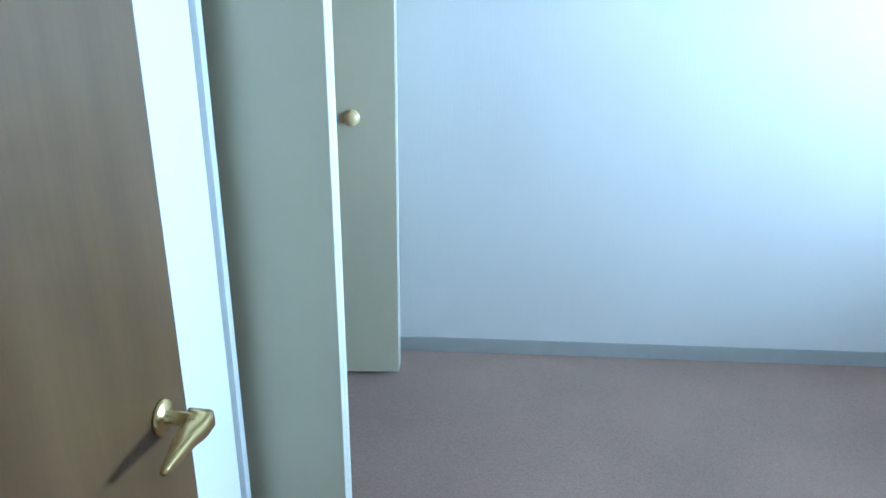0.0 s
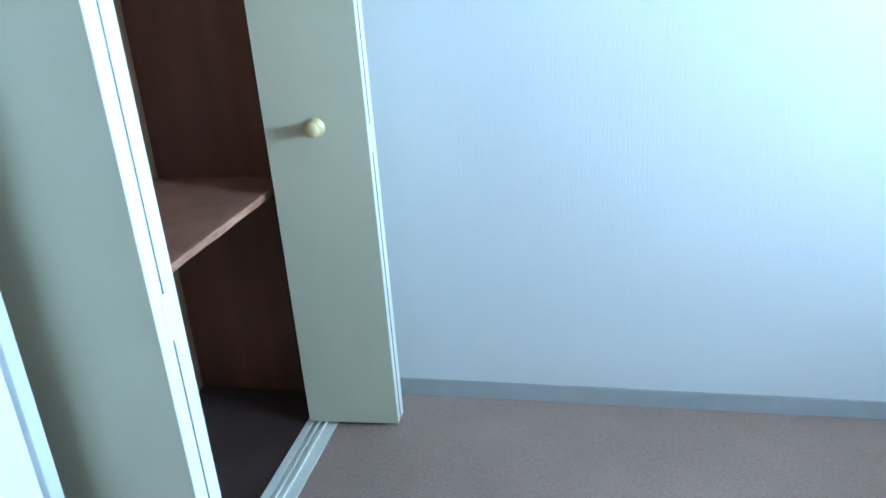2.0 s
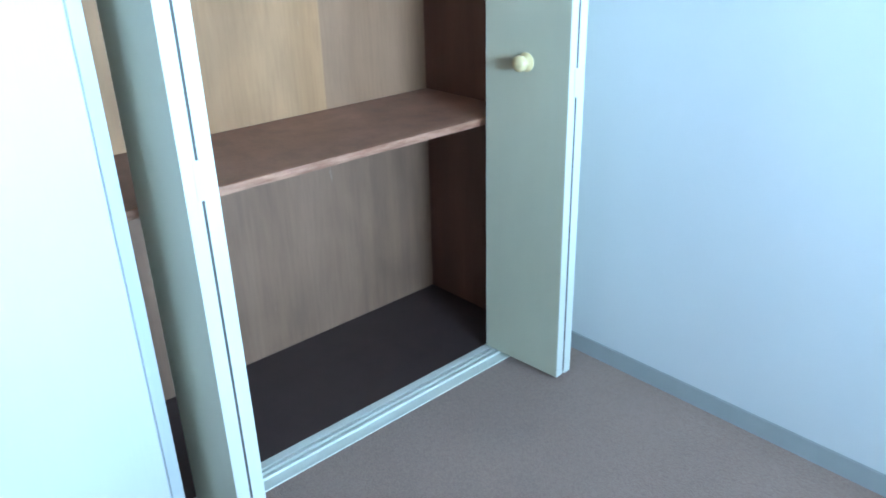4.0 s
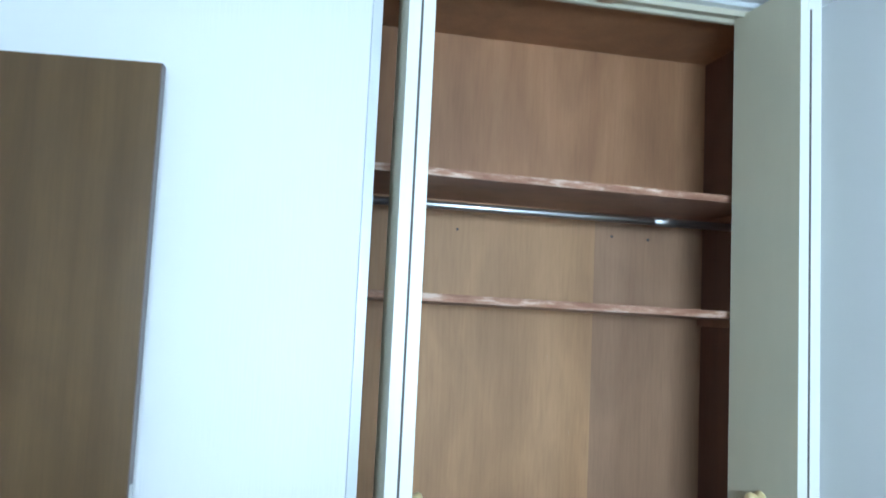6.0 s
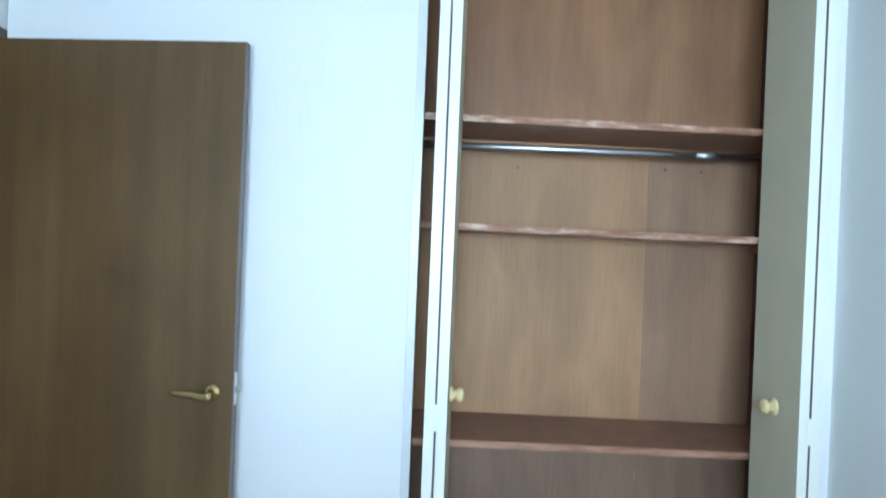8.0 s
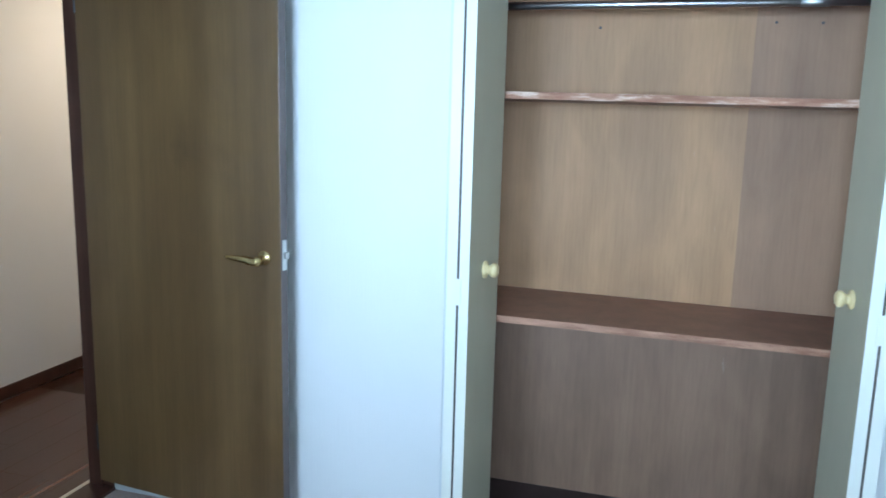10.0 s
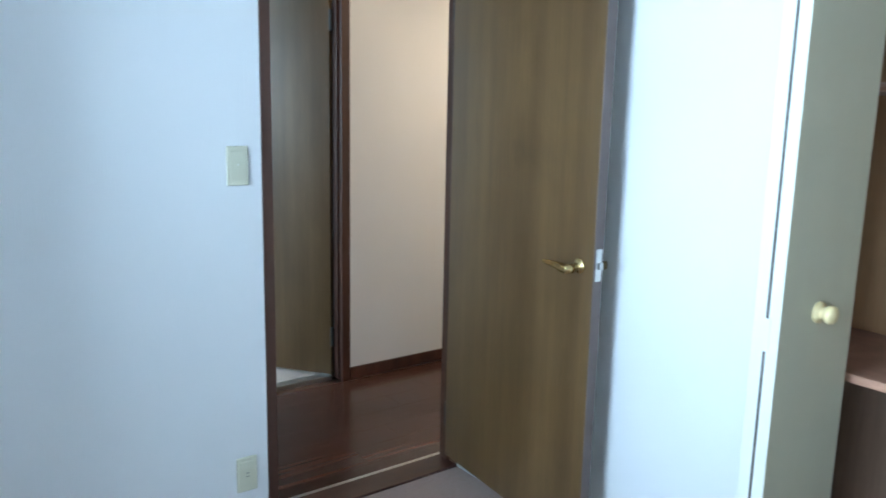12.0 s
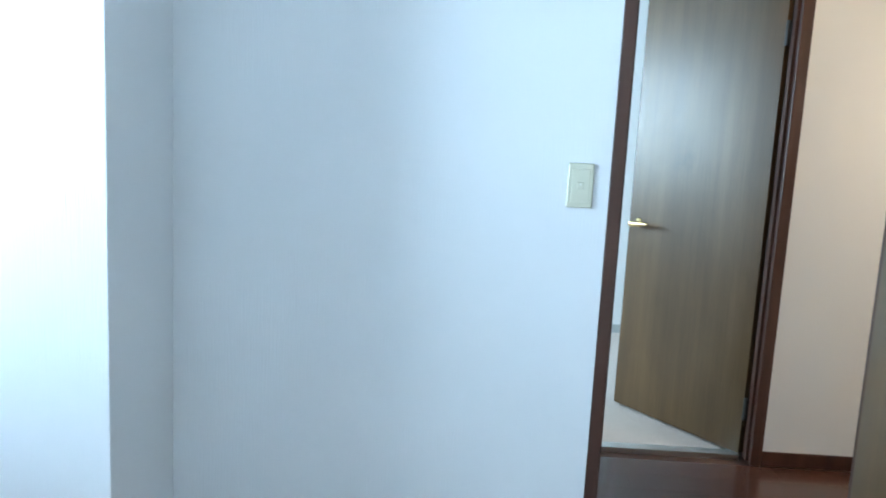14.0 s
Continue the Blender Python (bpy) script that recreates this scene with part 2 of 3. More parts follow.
def box(x0, x1, y0, y1, z0, z1, bevel=0.0, segments=2, bm=None):
    bm = bm or bmesh.new()
    got = bmesh.ops.create_cube(bm, size=1.0)["verts"]
    bmesh.ops.scale(bm, vec=(x1 - x0, y1 - y0, z1 - z0), verts=got)
    bmesh.ops.translate(bm, vec=((x0 + x1) / 2, (y0 + y1) / 2, (z0 + z1) / 2), verts=got)
    if bevel:
        edges = list({e for v in got for e in v.link_edges})
        bmesh.ops.bevel(bm, geom=edges, offset=bevel, segments=segments, profile=0.5, affect="EDGES")
    return bm


def boxes(*rows, bevel=0.0):
    bm = bmesh.new()
    for r in rows:
        box(*r, bevel=bevel, bm=bm)
    return bm


def turned(profile, steps=28, bm=None):
    """A solid of revolution about z from (radius, height) rows."""
    bm = bm or bmesh.new()
    rings = []
    for r, z in profile:
        rings.append([bm.verts.new((r * math.cos(2 * math.pi * i / steps), r * math.sin(2 * math.pi * i / steps), z)) for i in range(steps)])
    for a, b in zip(rings, rings[1:]):
        for i in range(steps):
            j = (i + 1) % steps
            bm.faces.new((a[i], a[j], b[j], b[i]))
    bm.faces.new(rings[0])
    bm.faces.new(rings[-1])
    return bm


def lever_mesh():
    """A lever along +x that thins and flattens towards its tip; the door is at y = 0, the room at -y."""
    bm = bmesh.new()
    rows = []
    for k in range(19):
        s = k / 18
        x = -0.013 + 0.118 * s
        y = -0.046 - 0.011 * s
        z = -0.003 + 0.006 * s - 0.004 * math.exp(-((s - 0.2) / 0.16) ** 2)
        half = 0.0115 * (1 - s) ** 0.8 + 0.0036 * s + 0.0015
        thick = 0.0165 * (1 - s) ** 0.9 + 0.0038 * s + 0.001
        if k == 18:
            half, thick = half * 0.72, thick * 0.72
        power = 0.32 + 0.4 * s
        rows.append([])
        for i in range(14):
            c, d = math.cos(2 * math.pi * i / 14), math.sin(2 * math.pi * i / 14)
            rows[-1].append(bm.verts.new((x, y + thick * math.copysign(abs(c) ** power, c), z + half * math.copysign(abs(d) ** power, d))))
    for a, b in zip(rows, rows[1:]):
        for i in range(14):
            j = (i + 1) % 14
            bm.faces.new((a[i], a[j], b[j], b[i]))
    bm.faces.new(rows[0])
    bm.faces.new(rows[-1])
    return bm


# ---- the large structure ----
T = 0.10
WY = 0.013         # front face of the closet wall
X1 = 2.605          # inner face of the wall beside the closet
TOP = 2.395        # ceiling of the room
JL, JR = 1.298, 2.476   # clear opening of the closet
DY0, DY1 = -0.758, 0.004   # clear opening of the room door
DTOP = 1.988
HX = -1.125         # hall wall
CX0, CX1, CY = 1.10, 2.568, 0.551  # inside of the closet
WX0, WX1, WZ0, WZ1 = 0.80, 2.05, 1.16, 1.84  # window

solid("floor", box(0.012, X1 + T, BACK - 0.1, WY, -0.06, 0.0), CARPET, "beige low loop pile carpet", "floor")
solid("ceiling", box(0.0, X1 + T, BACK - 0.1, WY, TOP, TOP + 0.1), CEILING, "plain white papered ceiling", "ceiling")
solid("wall_closet", boxes((0.0065, JL - 0.027, WY, 0.10, 0.0, TOP + 0.1), (JR + 0.027, X1, WY, 0.10, 0.0, TOP + 0.1), (JL - 0.027, JR + 0.027, WY, 0.10, TOP - 0.001, TOP + 0.1)), WALL,
      "white ribbed wallpaper wall round the closet opening", "wall")
solid("wall_right", box(X1, X1 + T, BACK - T, 0.75, -0.06, TOP + 0.1), WALL, "white ribbed wallpaper wall with grey baseboard", "wall")
solid("wall_door", boxes((-T, 0, BACK - T, DY0 - 0.035, -0.06, TOP + 0.1), (-T, 0.0, DY0 - 0.035, 0.10, DTOP + 0.0355, TOP + 0.1), (-T, 0.006, DY1 + 0.0355, 0.10, -0.06, DTOP + 0.0355)), WALL,
      "white ribbed wallpaper wall beside the doorway", "wall")
solid("wall_window", boxes((0, WX0, BACK - T, BACK, -0.06, TOP + 0.1), (WX1, X1, BACK - T, BACK, -0.06, TOP + 0.1),
      (WX0, WX1, BACK - T, BACK, -0.06, WZ0), (WX0, WX1, BACK - T, BACK, WZ1, TOP + 0.1)), WALL, "white wallpaper wall with the window", "wall")
solid("pillar", box(0.0, PX, BACK, PY, 0.0, TOP, 0.003), WALL, "white papered square pillar in the room corner", "pillar")


def baseboard(name, x0, x1, y0, y1, mat, label, h=0.06):
    bm = box(x0, x1, y0, y1, 0.0, h)
    top = [e for e in bm.edges if all(v.co.z > h - 1e-4 for v in e.verts)]
    bmesh.ops.bevel(bm, geom=top, offset=0.002, segments=2, affect="EDGES")
    return solid(name, bm, mat, label, "baseboard")


baseboard("baseboard", X1 - 0.007, X1, BACK, WY - 0.007, BASEBOARD, "light grey vinyl baseboard")
baseboard("baseboard", 0.007, JL - 0.0275, WY - 0.007, WY, BASEBOARD, "light grey vinyl baseboard behind the open door")
baseboard("baseboard", JR + 0.0275, X1, WY - 0.007, WY, BASEBOARD, "light grey vinyl baseboard")
baseboard("baseboard", 0.0, 0.007, PY + 0.007, DY0 - 0.036, BASEBOARD, "light grey vinyl baseboard under the switch")
baseboard("baseboard", 0.0, PX + 0.007, PY, PY + 0.007, BASEBOARD, "light grey vinyl baseboard round the pillar")
baseboard("baseboard", PX, PX + 0.007, BACK, PY, BASEBOARD, "light grey vinyl baseboard round the pillar")
baseboard("baseboard", PX + 0.007, X1 - 0.007, BACK, BACK + 0.007, BASEBOARD, "light grey vinyl baseboard under the window")


def window(name, x0, x1, y, z0, z1):
    w = tagged(new(name), "two-pane aluminium sliding window", "window", "", "structure")
    f = 0.035
    part("window_frame", boxes((x0, x1, y - 0.085, y - 0.015, z0, z0 + f), (x0, x1, y - 0.085, y - 0.015, z1 - f, z1),
         (x0, x0 + f, y - 0.085, y - 0.015, z0 + f, z1 - f), (x1 - f, x1, y - 0.085, y - 0.015, z0 + f, z1 - f)), ALU, w)
    part("window_sill", box(x0 - 0.01, x1 + 0.01, y - 0.015, y + 0.012, z0 - 0.022, z0 - 0.001, 0.002), TRIM, w)
    mid = (x0 + x1) / 2
    for a, b, dy in ((x0 + f, mid + 0.02, -0.065), (mid - 0.02, x1 - f, -0.035)):
        s = part("sash", boxes((a, b, y + dy - 0.012, y + dy + 0.012, z0 + f, z0 + f + 0.045), (a, b, y + dy - 0.012, y + dy + 0.012, z1 - f - 0.045, z1 - f),
                 (a, a + 0.035, y + dy - 0.012, y + dy + 0.012, z0 + f + 0.045, z1 - f - 0.045), (b - 0.035, b, y + dy - 0.012, y + dy + 0.012, z0 + f + 0.045, z1 - f - 0.045)), ALU, w)
        p = part("pane", box(a + 0.03, b - 0.03, y + dy - 0.0025, y + dy + 0.0025, z0 + f + 0.04, z1 - f - 0.04), GLASS, s)
        p.visible_shadow = False
    return w


window("window_1", WX0, WX1, BACK, WZ0, WZ1)

# hall and the room beyond it
HZ = -0.012
FAR_Y1 = 0.135
solid("floor_hall_base", box(HX - T, -0.02, -1.6, 1.7, -0.08, HZ - 0.008), FRAME_BROWN, "dark underlay beneath the hall planks", "floor")
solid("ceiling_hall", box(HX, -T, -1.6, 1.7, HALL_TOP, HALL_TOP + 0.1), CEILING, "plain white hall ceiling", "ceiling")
FY0, FY1 = -0.67, 0.097
solid("wall_hall", boxes((HX - T, HX, FY1 + 0.071, 1.7, -0.08, HALL_TOP), (HX - T, HX, -1.6, FY0 - 0.071, -0.08, HALL_TOP),
      (HX - T, HX, FY0 - 0.071, FY1 + 0.071, 2.1115, HALL_TOP)), HALL_WALL, "off-white hall wall in warm lamp light", "wall")
solid("wall_hall_end", box(HX, -T, 1.7, 1.8, -0.08, HALL_TOP), HALL_WALL, "plain off-white end wall of the hall", "wall")
solid("wall_hall_start", box(HX, -T, -1.95, -1.6, -0.08, HALL_TOP), HALL_WALL, "plain off-white end wall of the hall", "wall")
solid("wall_hall_side", box(-T, -T + 0.05, 0.1005, 1.7, -0.08, HALL_TOP), HALL_WALL, "plain off-white side wall of the hall", "wall")
solid("baseboard_hall", box(HX, HX + 0.010, FY1 + 0.072, 1.7, HZ, HZ + 0.066, 0.002), FRAME_BROWN, "dark brown wooden hall baseboard", "baseboard")

FX = -3.30
solid("floor_far", box(FX - T, HX - T, FAR_BACK - T, 0.9, -0.06, 0.0), CARPET_FAR, "pale beige carpet of the far room", "floor")
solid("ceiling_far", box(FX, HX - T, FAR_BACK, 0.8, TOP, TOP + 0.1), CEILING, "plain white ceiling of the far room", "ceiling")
solid("wall_far_west", box(FX - T, FX, FAR_BACK - T, 0.9, -0.06, TOP), WALL, "white wallpaper wall of the far room", "wall")
solid("wall_far_north", box(FX, HX - T, 0.8, 0.9, -0.06, TOP), WALL, "white wallpaper wall of the far room", "wall")
solid("wall_far_side", box(HX - T - 0.01, HX - T, FAR_BACK - T, -1.6, -0.06, TOP), WALL, "white wallpaper wall of the far room", "wall")
solid("wall_far_window", boxes((FX, -3.05, FAR_BACK - T, FAR_BACK, -0.06, TOP), (-1.45, HX - T, FAR_BACK - T, FAR_BACK, -0.06, TOP),
      (-3.05, -1.45, FAR_BACK - T, FAR_BACK, -0.06, 1.04), (-3.05, -1.45, FAR_BACK - T, FAR_BACK, 1.98, TOP)), WALL, "white wallpaper wall with the far window", "wall")
window("window_2", -3.05, -1.45, FAR_BACK, 1.04, 1.98)
baseboard("baseboard", FX, FX + 0.007, FAR_BACK, 0.8, BASEBOARD, "light grey baseboard of the far room")


# ---- door frames ----
def door_frame(name, x0, x1, y0, y1, top, w, label, stop_x, slim=0.0):
    """Two jambs and a head of w metres round the opening y0..y1, with a stop strip."""
    f = tagged(new(name), label, "door frame", "", "structure")
    y1 += slim
    for a, b in ((y0 - w, y0), (y1, y1 + w - slim)):
        part("jamb", box(x0, x1, a, b, -0.012, top + w, 0.0025), FRAME_BROWN, f)
    part("head", box(x0, x1, y0 + 0.0005, y1 - 0.0005, top, top + w, 0.0025), FRAME_BROWN, f)
    part("stop", boxes((stop_x, stop_x + 0.03, y0 + 0.0005, y0 + 0.012, 0.0, top - 0.001), (stop_x, stop_x + 0.03, y1 - 0.012, y1 - 0.0005, 0.0, top - 0.001),
         (stop_x, stop_x + 0.03, y0 + 0.012, y1 - 0.012, top - 0.012, top - 0.0005)), FRAME_BROWN, f)
    return f


door_frame("door_frame", -T - 0.006, 0.006, DY0, DY1, DTOP, 0.035, "dark brown wooden door frame", -0.07)
door_frame("door_frame_far", HX - T - 0.006, HX + 0.012, FY0, FY1, 2.041, 0.070, "dark brown wooden frame of the far doorway", HX - 0.045, 0.022)
s = tagged(new("threshold"), "dark wooden threshold with a pale metal strip", "threshold", "", "structure")
part("sill_board", box(-0.105, 0.012, DY0 + 0.0005, DY1 - 0.0005, -0.05, 0.010, 0.002), FRAME_BROWN, s)
part("metal_strip", box(-0.132, -0.1055, DY0 - 0.03, DY1 + 0.03, -0.03, 0.004, 0.002), STEEL, s, "pale metal strip")
s = tagged(new("threshold_far"), "pale wooden threshold strip of the far doorway", "threshold", "", "structure")
part("sill_board", box(HX - T - 0.02, HX - 0.06, FY0 + 0.0005, FY1 - 0.0005, -0.05, 0.006, 0.002), STEEL, s)


# ---- doors ----
def lever_handle(parent, x, y, z, side):
    """Rose, neck and lever on the face at y; side -1 looks to -y, 1 to +y. The lever points to -x."""
    m = pose(x, y, z) @ (pose(0, 0, 0, 0, 0, 180) if side > 0 else pose(0, 0, 0))
    flip = Matrix.Diagonal((-1 if side < 0 else 1, 1, 1, 1))
    h = part("lever_handle", turned([(0.001, 0), (0.023, 0.0), (0.0235, 0.003), (0.021, 0.006), (0.012, 0.0075), (0.0095, 0.010), (0.009, 0.036), (0.010, 0.046), (0.006, 0.050)]),
             BRASS, parent, "polished brass lever handle", m @ pose(0, 0, 0, 90), True)
    bm = lever_mesh()
    bmesh.ops.transform(bm, matrix=flip, verts=bm.verts)
    lever = part("lever", bm, BRASS, h, "", pose(0, 0, 0, -90), True)
    return h


def door(name, width, height, m, label, r=0.0065, metal=BRASS, bottom=0.014):
    """Leaf from its hinge edge at x = 0 along +x, 36 mm thick, front face at y = 0 looking to -y."""
    d = tagged(new(name), label, "door", "", "structure")
    d.matrix_world = m
    part("leaf", box(0, width - 0.0025, 0, 0.036, bottom, height, 0.001), DOOR, d)
    part("edge_lipping", box(width - 0.0022, width, 0.0002, 0.0358, bottom, height, 0.0006), LIPPING, d, "reddish brown edge strip")
    lever_handle(d, width - 0.062, 0.0, 0.955, -1)
    lever_handle(d, width - 0.062, 0.036, 0.955, 1)
    p = part("latch_plate", box(width - 0.0005, width + 0.0015, 0.007, 0.029, 0.918, 1.014, 0.0006), STEEL, d, "worn steel latch plate")
    part("latch_bolt", box(width, width + 0.014, 0.011, 0.025, 0.955, 0.976, 0.003), STEEL, p)
    for z in (0.22, height - 0.22):
        part("hinge", turned([(r - 0.001, z - 0.05), (r, z - 0.048), (r, z + 0.048), (r - 0.001, z + 0.05)], 14), metal, d, "", pose(-0.006, 0.004, 0))
    return d


ang = math.degrees(math.atan2(DOOR_FREE - DOOR_HINGE, 0.796))
door("door_1", 0.798, DTOP - 0.002, pose(-0.020, DOOR_HINGE, 0, 0, 0, ang), "brown wood-veneer room door, open against the wall", 0.005, PLASTIC_DARK, 0.052)
far_ang = 215.75
far_door = door("door_2", 0.743, 2.036, pose(HX - 0.055, FY1 - 0.008, 0, 0, 0, far_ang) @ Matrix.Diagonal((1, -1, 1, 1)), "brown wood-veneer door, half open into the far room", 0.010, PLASTIC_DARK)

# ---- the closet ----
closet = tagged(new("closet_lining"), "reddish lauan plywood lining of the built-in closet", "closet", "", "structure")
part("back_sheet", box(CX0, 2.1505, CY, CY + 0.006, 0.7655, 1.822), PLY, closet, "light brown plywood sheet")
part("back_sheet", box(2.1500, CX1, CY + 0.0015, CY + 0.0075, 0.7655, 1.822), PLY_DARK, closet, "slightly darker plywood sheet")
part("back_sheet", box(CX0, CX1, CY, CY + 0.006, 0.006, 0.765), PLY_LOW_SHADED, closet, "scuffed greyish lower plywood sheet, shade put into its colour")
part("back_sheet", box(CX0, CX1, CY, CY + 0.006, 1.8225, 2.396), PLY_TOP_DIM, closet, "reddish upper plywood sheet, dimness put into its colour")
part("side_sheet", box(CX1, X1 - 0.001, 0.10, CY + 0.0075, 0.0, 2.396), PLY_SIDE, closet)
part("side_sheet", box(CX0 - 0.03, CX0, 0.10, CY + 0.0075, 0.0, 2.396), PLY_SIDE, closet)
part("top_sheet", box(CX0 - 0.03, X1, 0.10, CY + 0.01, 2.396, 2.43), PLY_TOP_DIM, closet)
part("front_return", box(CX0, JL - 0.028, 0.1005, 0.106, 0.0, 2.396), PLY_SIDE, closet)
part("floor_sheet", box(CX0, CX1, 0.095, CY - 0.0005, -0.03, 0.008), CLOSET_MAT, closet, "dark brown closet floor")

trim = tagged(new("closet_trim"), "off-white painted frame round the closet opening", "closet frame", "", "structure")
for a, b in ((JL - 0.027, JL), (JR, JR + 0.027)):
    part("jamb", box(a, b, 0.0, 0.11, 0.0, TOP - 0.0005, 0.0015), TRIM, trim)
part("head", box(JL + 0.0005, JR - 0.0005, 0.002, 0.11, TOP - 0.016, TOP - 0.0005, 0.0015), TRIM, trim)

track = tagged(new("folding_door_track"), "cream metal guide track of the folding doors", "door track", "", "structure")
part("bottom_track", boxes((JL + 0.0005, JR - 0.0005, -0.004, 0.030, -0.02, 0.004), (JL + 0.0005, JR - 0.0005, 0.030, 0.036, -0.02, 0.012), (JL + 0.0005, JR - 0.0005, 0.036, 0.052, -0.02, 0.002),
     (JL + 0.0005, JR - 0.0005, 0.052, 0.057, -0.02, 0.012), (JL + 0.0005, JR - 0.0005, 0.057, 0.070, -0.02, 0.002), (JL + 0.0005, JR - 0.0005, 0.070, 0.095, -0.02, 0.010)), EDGE, track)
part("top_track", boxes((JL + 0.0005, JR - 0.0005, 0.030, 0.036, TOP - 0.034, TOP - 0.0165), (JL + 0.0005, JR - 0.0005, 0.036, 0.085, TOP - 0.022, TOP - 0.0165), (JL + 0.0005, JR - 0.0005, 0.085, 0.100, TOP - 0.034, TOP - 0.0165)), TRACK, track)
part("track_stop", box(1.93, 1.99, 0.045, 0.075, TOP - 0.030, TOP - 0.0225, 0.002), STEEL, track)


def fold_panel(parent, m, name, knob_side=0):
    """Leaf of the folding door: y from its knuckle edge at 0 to 0.29, 27 mm thick about x = 0."""
    w, h0, h1 = 0.288, 0.020, TOP - 0.026
    p = part(name, box(-0.0125, 0.0125, 0.0015, w - 0.0015, h0 + 0.001, h1 - 0.001), PANEL, parent, "", m)
    part("edge_band", boxes((-0.0145, 0.0145, 0.0, 0.0012, h0, h1), (-0.0145, 0.0145, w - 0.0012, w, h0, h1), bevel=0.0004), EDGE, p, "cream edge banding")
    for s in (-1, 1):
        part("skin", box(min(s * 0.0125, s * 0.0147), max(s * 0.0125, s * 0.0147), 0.0014, w - 0.0014, h0, h1, 0.0005), PANEL, p, "olive-grey laminate skin")
    if knob_side:
        k = turned([(0.001, 0.0), (0.0255, 0.0), (0.0265, 0.003), (0.0245, 0.0075), (0.016, 0.010), (0.0135, 0.015), (0.015, 0.019), (0.0205, 0.024), (0.0225, 0.030), (0.021, 0.0365), (0.015, 0.0415), (0.006, 0.0435), (0.001, 0.044)], 32)
        part("knob", k, KNOB, p, "turned ivory knob", pose(knob_side * 0.0147, 0.142, 0.967, 0, 90 * knob_side, 0), True)
    return p


def fold_pair(label, outer, inner, knob_side):
    """Two leaves folded back to back; each row: x and y of the knuckle end and the x of the track end."""
    d = thing("folding_door", label, "folding door", group="closet folding doors")
    for row, name, k in ((outer, "outer_leaf", 0), (inner, "inner_leaf", knob_side)):
        x, y, xt = row
        fold_panel(d, pose(x, y, 0, 0, 0, -math.degrees(math.asin((xt - x) / 0.288))), name, k)
    mid, y = (outer[0] + inner[0]) / 2, outer[1]
    for z in (0.925, TOP - 0.060):
        part("hinge", box(mid - 0.0100, mid + 0.0100, y - 0.0012, y + 0.0015, z - 0.038, z + 0.038, 0.0006), EDGE, d, "cream painted hinge leaf")
    # strip added to draw the gap's shade; the doors have no such part
    part("gap_shade_strip", box(mid - 0.0029, mid + 0.0029, y + 0.0003, y + 0.20, 0.03, TOP - 0.04), GAP, d, "dark strip added as the shade between the leaves")
    return d


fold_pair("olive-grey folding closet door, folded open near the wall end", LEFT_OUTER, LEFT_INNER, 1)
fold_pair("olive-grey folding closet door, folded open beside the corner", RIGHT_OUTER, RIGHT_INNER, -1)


def shelf(z, label, edge):
    """Board from side to side, with a torn raw front edge."""
    t = 0.022
    tilt = Matrix.Translation((CX1, 0, z)) @ pose(0, 0, 0, 0, 0.45, 0) @ Matrix.Translation((-CX1, 0, -z))
    s = thing("closet_shelf", label, "shelf", tilt, "closet shelves")
    part("board", box(CX0 + 0.001, CX1 - 0.001, 0.124, CY - 0.0008, z - t, z), SHELF, s)
    bm = bmesh.new()
    rng = random.Random(int(z * 1000))
    steps, ring = 150, []
    for i in range(steps + 1):
        x = CX0 + 0.001 + (CX1 - CX0 - 0.002) * i / steps
        wob = 0.0010 * noise.noise((x * 9, z * 7, 0)) + 0.0004 * rng.uniform(-1, 1)
        low = 0.0022 * max(0, noise.noise((x * 11, z * 3, 4))) + 0.0003 * rng.random()
        ring.append([bm.verts.new(v) for v in ((x, 0.124, z - 0.0004), (x, 0.1182 + wob, z - 0.0006 - 0.4 * low), (x, 0.117 + wob, z - 0.5 * t), (x, 0.1184 + wob, z - t + low), (x, 0.124, z - t + 0.0004))])
    for a, b in zip(ring, ring[1:]):
        for i in range(4):
            bm.faces.new((a[i], a[i + 1], b[i + 1], b[i]))
        bm.faces.new((a[4], a[0], b[0], b[4]))
    bm.faces.new(ring[0])
    bm.faces.new(ring[-1])
    part("front_edge", bm, edge, s, "torn reddish raw plywood edge")
    part("cleat", box(CX1 - 0.016, CX1 - 0.0012, 0.13, CY - 0.001, z - t - 0.026, z - t - 0.0006, 0.001), SHELF, s)
    return s


shelf(0.775, "brown plywood closet shelf at hip height", RAW_PLAIN)
shelf(1.479, "brown plywood closet shelf with torn front edge", RAW)
shelf(1.832, "brown plywood closet shelf above the hanging rail", RAW)

rail = thing("hanging_rail", "thin chrome hanging rail under the top closet shelf", "clothes rail")
part("pipe", turned([(0.0105, 0), (0.0125, 0.001), (0.0125, CX1 - CX0 - 0.003), (0.0105, CX1 - CX0 - 0.002)], 20), CHROME, rail, "", pose(CX0 + 0.001, 0.30, 1.762, 0, 90, 0), True)
part("sleeve", turned([(0.0128, 0), (0.0145, 0.001), (0.0145, 0.075), (0.0128, 0.076)], 20), ALU, rail, "pale steel joint sleeve", pose(2.245, 0.30, 1.762, 0, 90, 0), True)
for x, turn in ((CX0 + 0.0005, 90), (CX1 - 0.0005, -90)):
    part("socket", turned([(0.026, 0), (0.026, 0.003), (0.016, 0.004), (0.0155, 0.018), (0.014, 0.019)], 20), STEEL, rail, "", pose(x, 0.30, 1.762, 0, turn, 0), True)

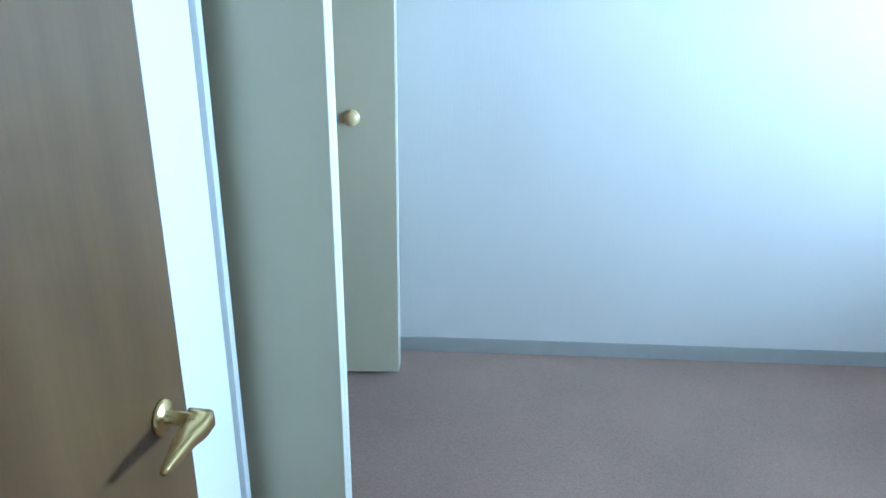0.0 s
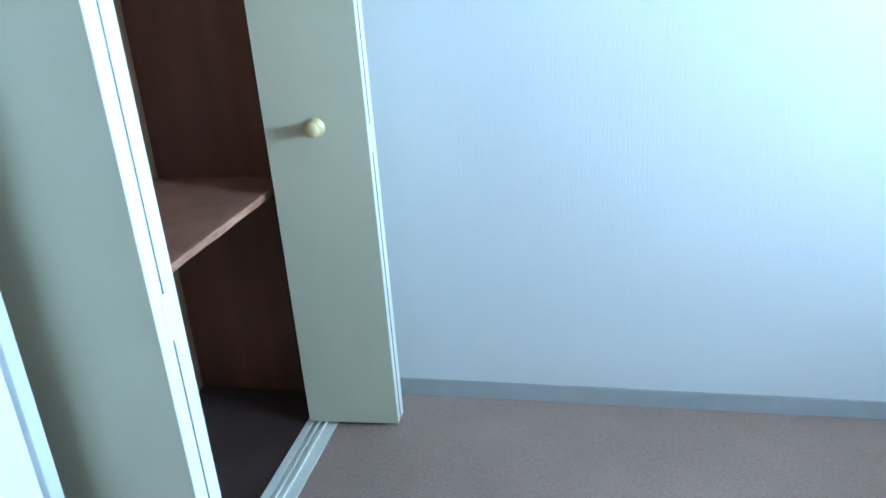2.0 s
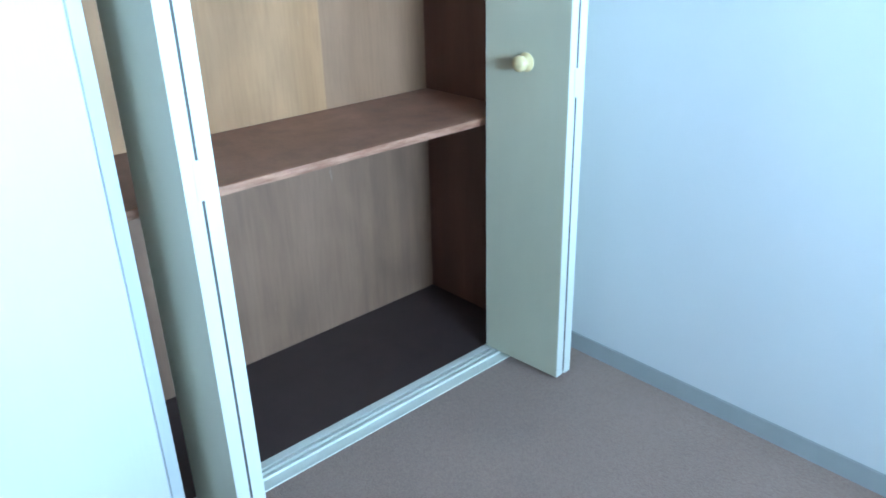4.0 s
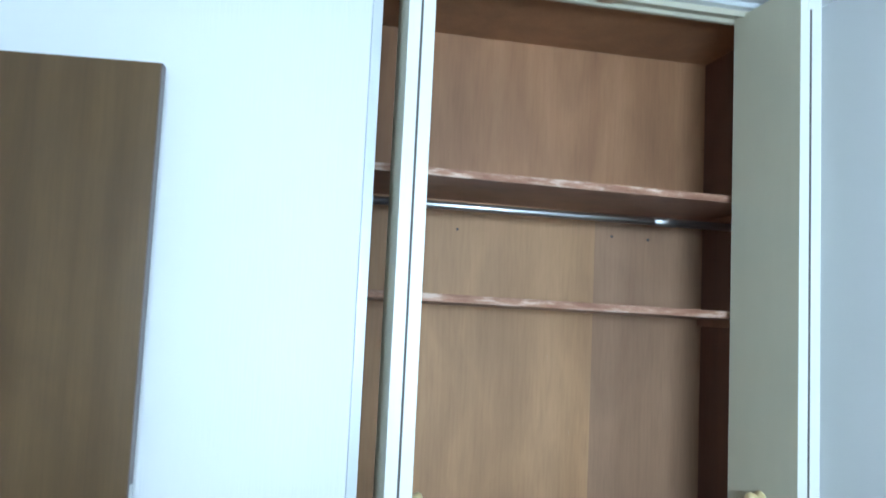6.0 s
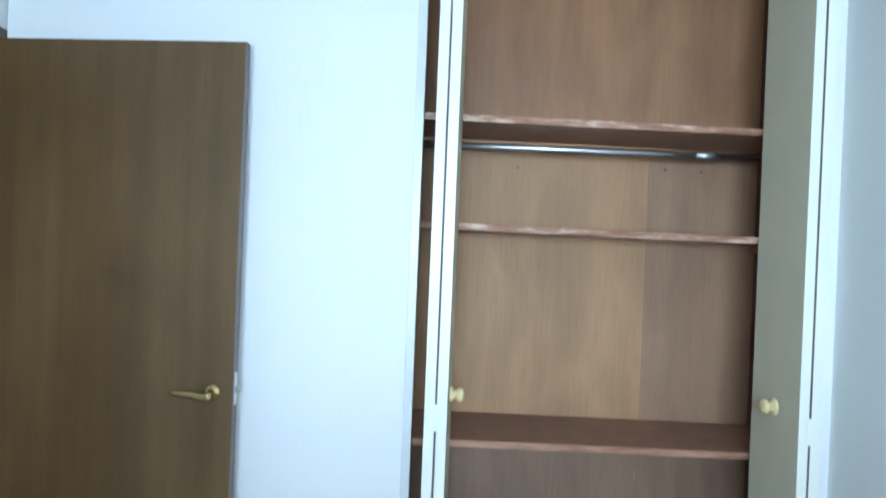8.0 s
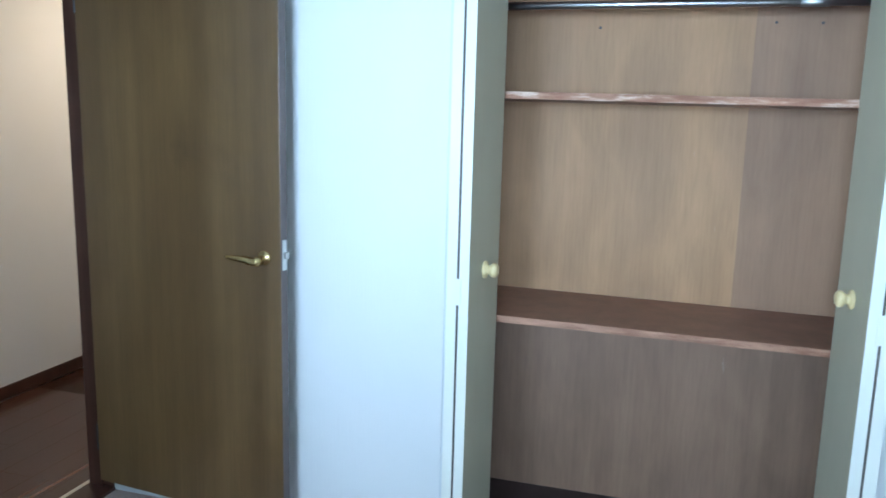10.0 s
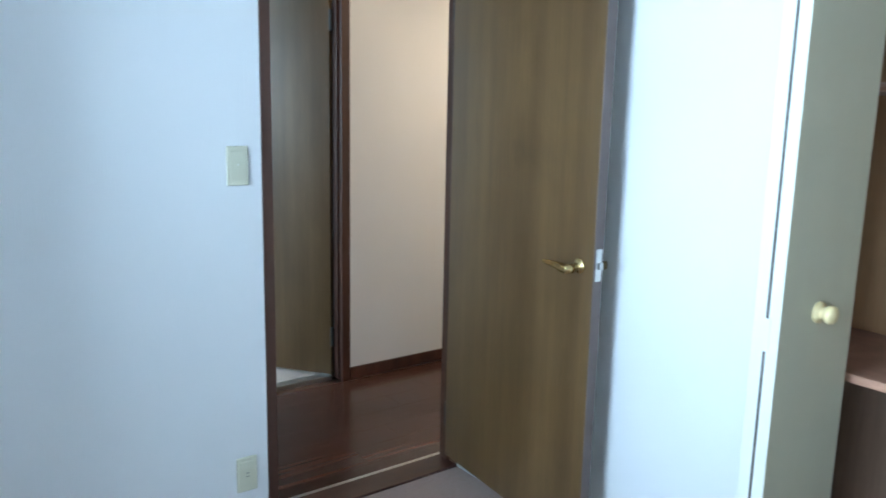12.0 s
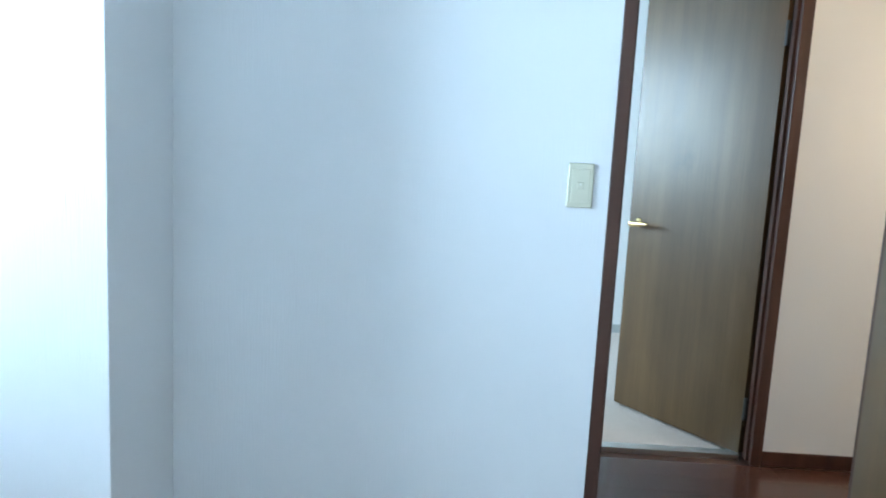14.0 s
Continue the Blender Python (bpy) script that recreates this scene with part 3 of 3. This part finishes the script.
for x, z in ((1.650, 1.722), (2.210, 1.735), (2.348, 1.732)):
    n_ = thing("wall_nail", "small dark nail in the closet back", "nail", pose(x, CY, z), "nails in the closet back")
    part("shank", turned([(0.0014, -0.012), (0.0014, 0.010), (0.0048, 0.0105), (0.0048, 0.012)], 10), PLASTIC_DARK, n_, "", pose(0, 0, 0, 90 + 12, 0, 0))


# ---- switch and socket plates ----
def plate(name, label, y, z, kind):
    p = thing(name, label, kind, pose(0.0, y, z))
    part("cover", box(0.0, 0.0075, -0.035, 0.035, -0.060, 0.060, 0.004, 3), IVORY, p, "", None)
    part("rim", box(0.006, 0.0085, -0.0245, 0.0245, -0.045, 0.045, 0.001), IVORY, p)
    if kind == "light switch":
        part("rocker", box(0.008, 0.0095, -0.009, 0.009, -0.0095, 0.0095, 0.0007), IVORY, p)
        part("pilot_mark", box(0.0092, 0.0099, -0.0022, 0.0022, 0.001, 0.006), EDGE, p)
    else:
        part("insert", box(0.008, 0.0105, -0.0115, 0.0115, -0.017, 0.017, 0.001), IVORY, p)
        for dz in (-0.006, 0.006):
            part("slot", box(0.0103, 0.0109, -0.0055, 0.0055, dz - 0.001, dz + 0.001), PLASTIC_DARK, p)
    return p


plate("light_switch", "ivory plastic wall switch plate with one rocker", -0.872, 1.222, "light switch")
plate("wall_socket", "ivory plastic wall socket plate near the floor", -0.868, 0.214, "socket")

# ---- hall lamp, and a made-up fixture for the fill lamp ----
for x, y, share, wide in HALL_LAMPS:
    dl = thing("downlight_and_fill", "small round warm hall ceiling lamp; the one further along is added fill", "ceiling lamp", pose(x, y, HALL_TOP), "hall ceiling lamps")
    part("trim_ring", turned([(0.075, -0.001), (0.078, -0.006), (0.060, -0.009), (0.058, -0.004), (0.058, -0.001)]), EDGE, dl, "", None, True)
    part("diffuser", turned([(0.001, -0.0045), (0.056, -0.0045), (0.056, -0.0015), (0.001, -0.0015)]), LAMP_GLASS, dl, "glowing warm diffuser")

# ---- hall planks, each a piece ----
hall_floor = tagged(new("floor_hall"), "glossy dark reddish-brown plank floor of the hall", "floor", "", "structure")
L, W = 0.90, 0.148
plank_mesh = mesh_of("plank", box(-W / 2 + 0.0004, W / 2 - 0.0004, -L / 2 + 0.0004, L / 2 - 0.0004, -0.0078, 0.0, 0.0005, 1), PLANK)
cols = int((-0.133 - HX) / W) + 1
for c in range(cols):
    x = HX + 0.012 + W / 2 + c * W
    if x + W / 2 > -0.13:
        x = -0.1325 - W / 2
        if c and abs(x - (HX + 0.012 + W / 2 + (c - 1) * W)) < W:
            x = HX + 0.012 + W / 2 + c * W
    for r in range(4):
        y = -1.15 + r * L + (0.45 if c % 2 else 0.0) - (0.2 if c % 3 == 1 else 0)
        p = new("plank", plank_mesh)
        p.parent = hall_floor
        p.location = (x, min(y, 1.24), HZ)
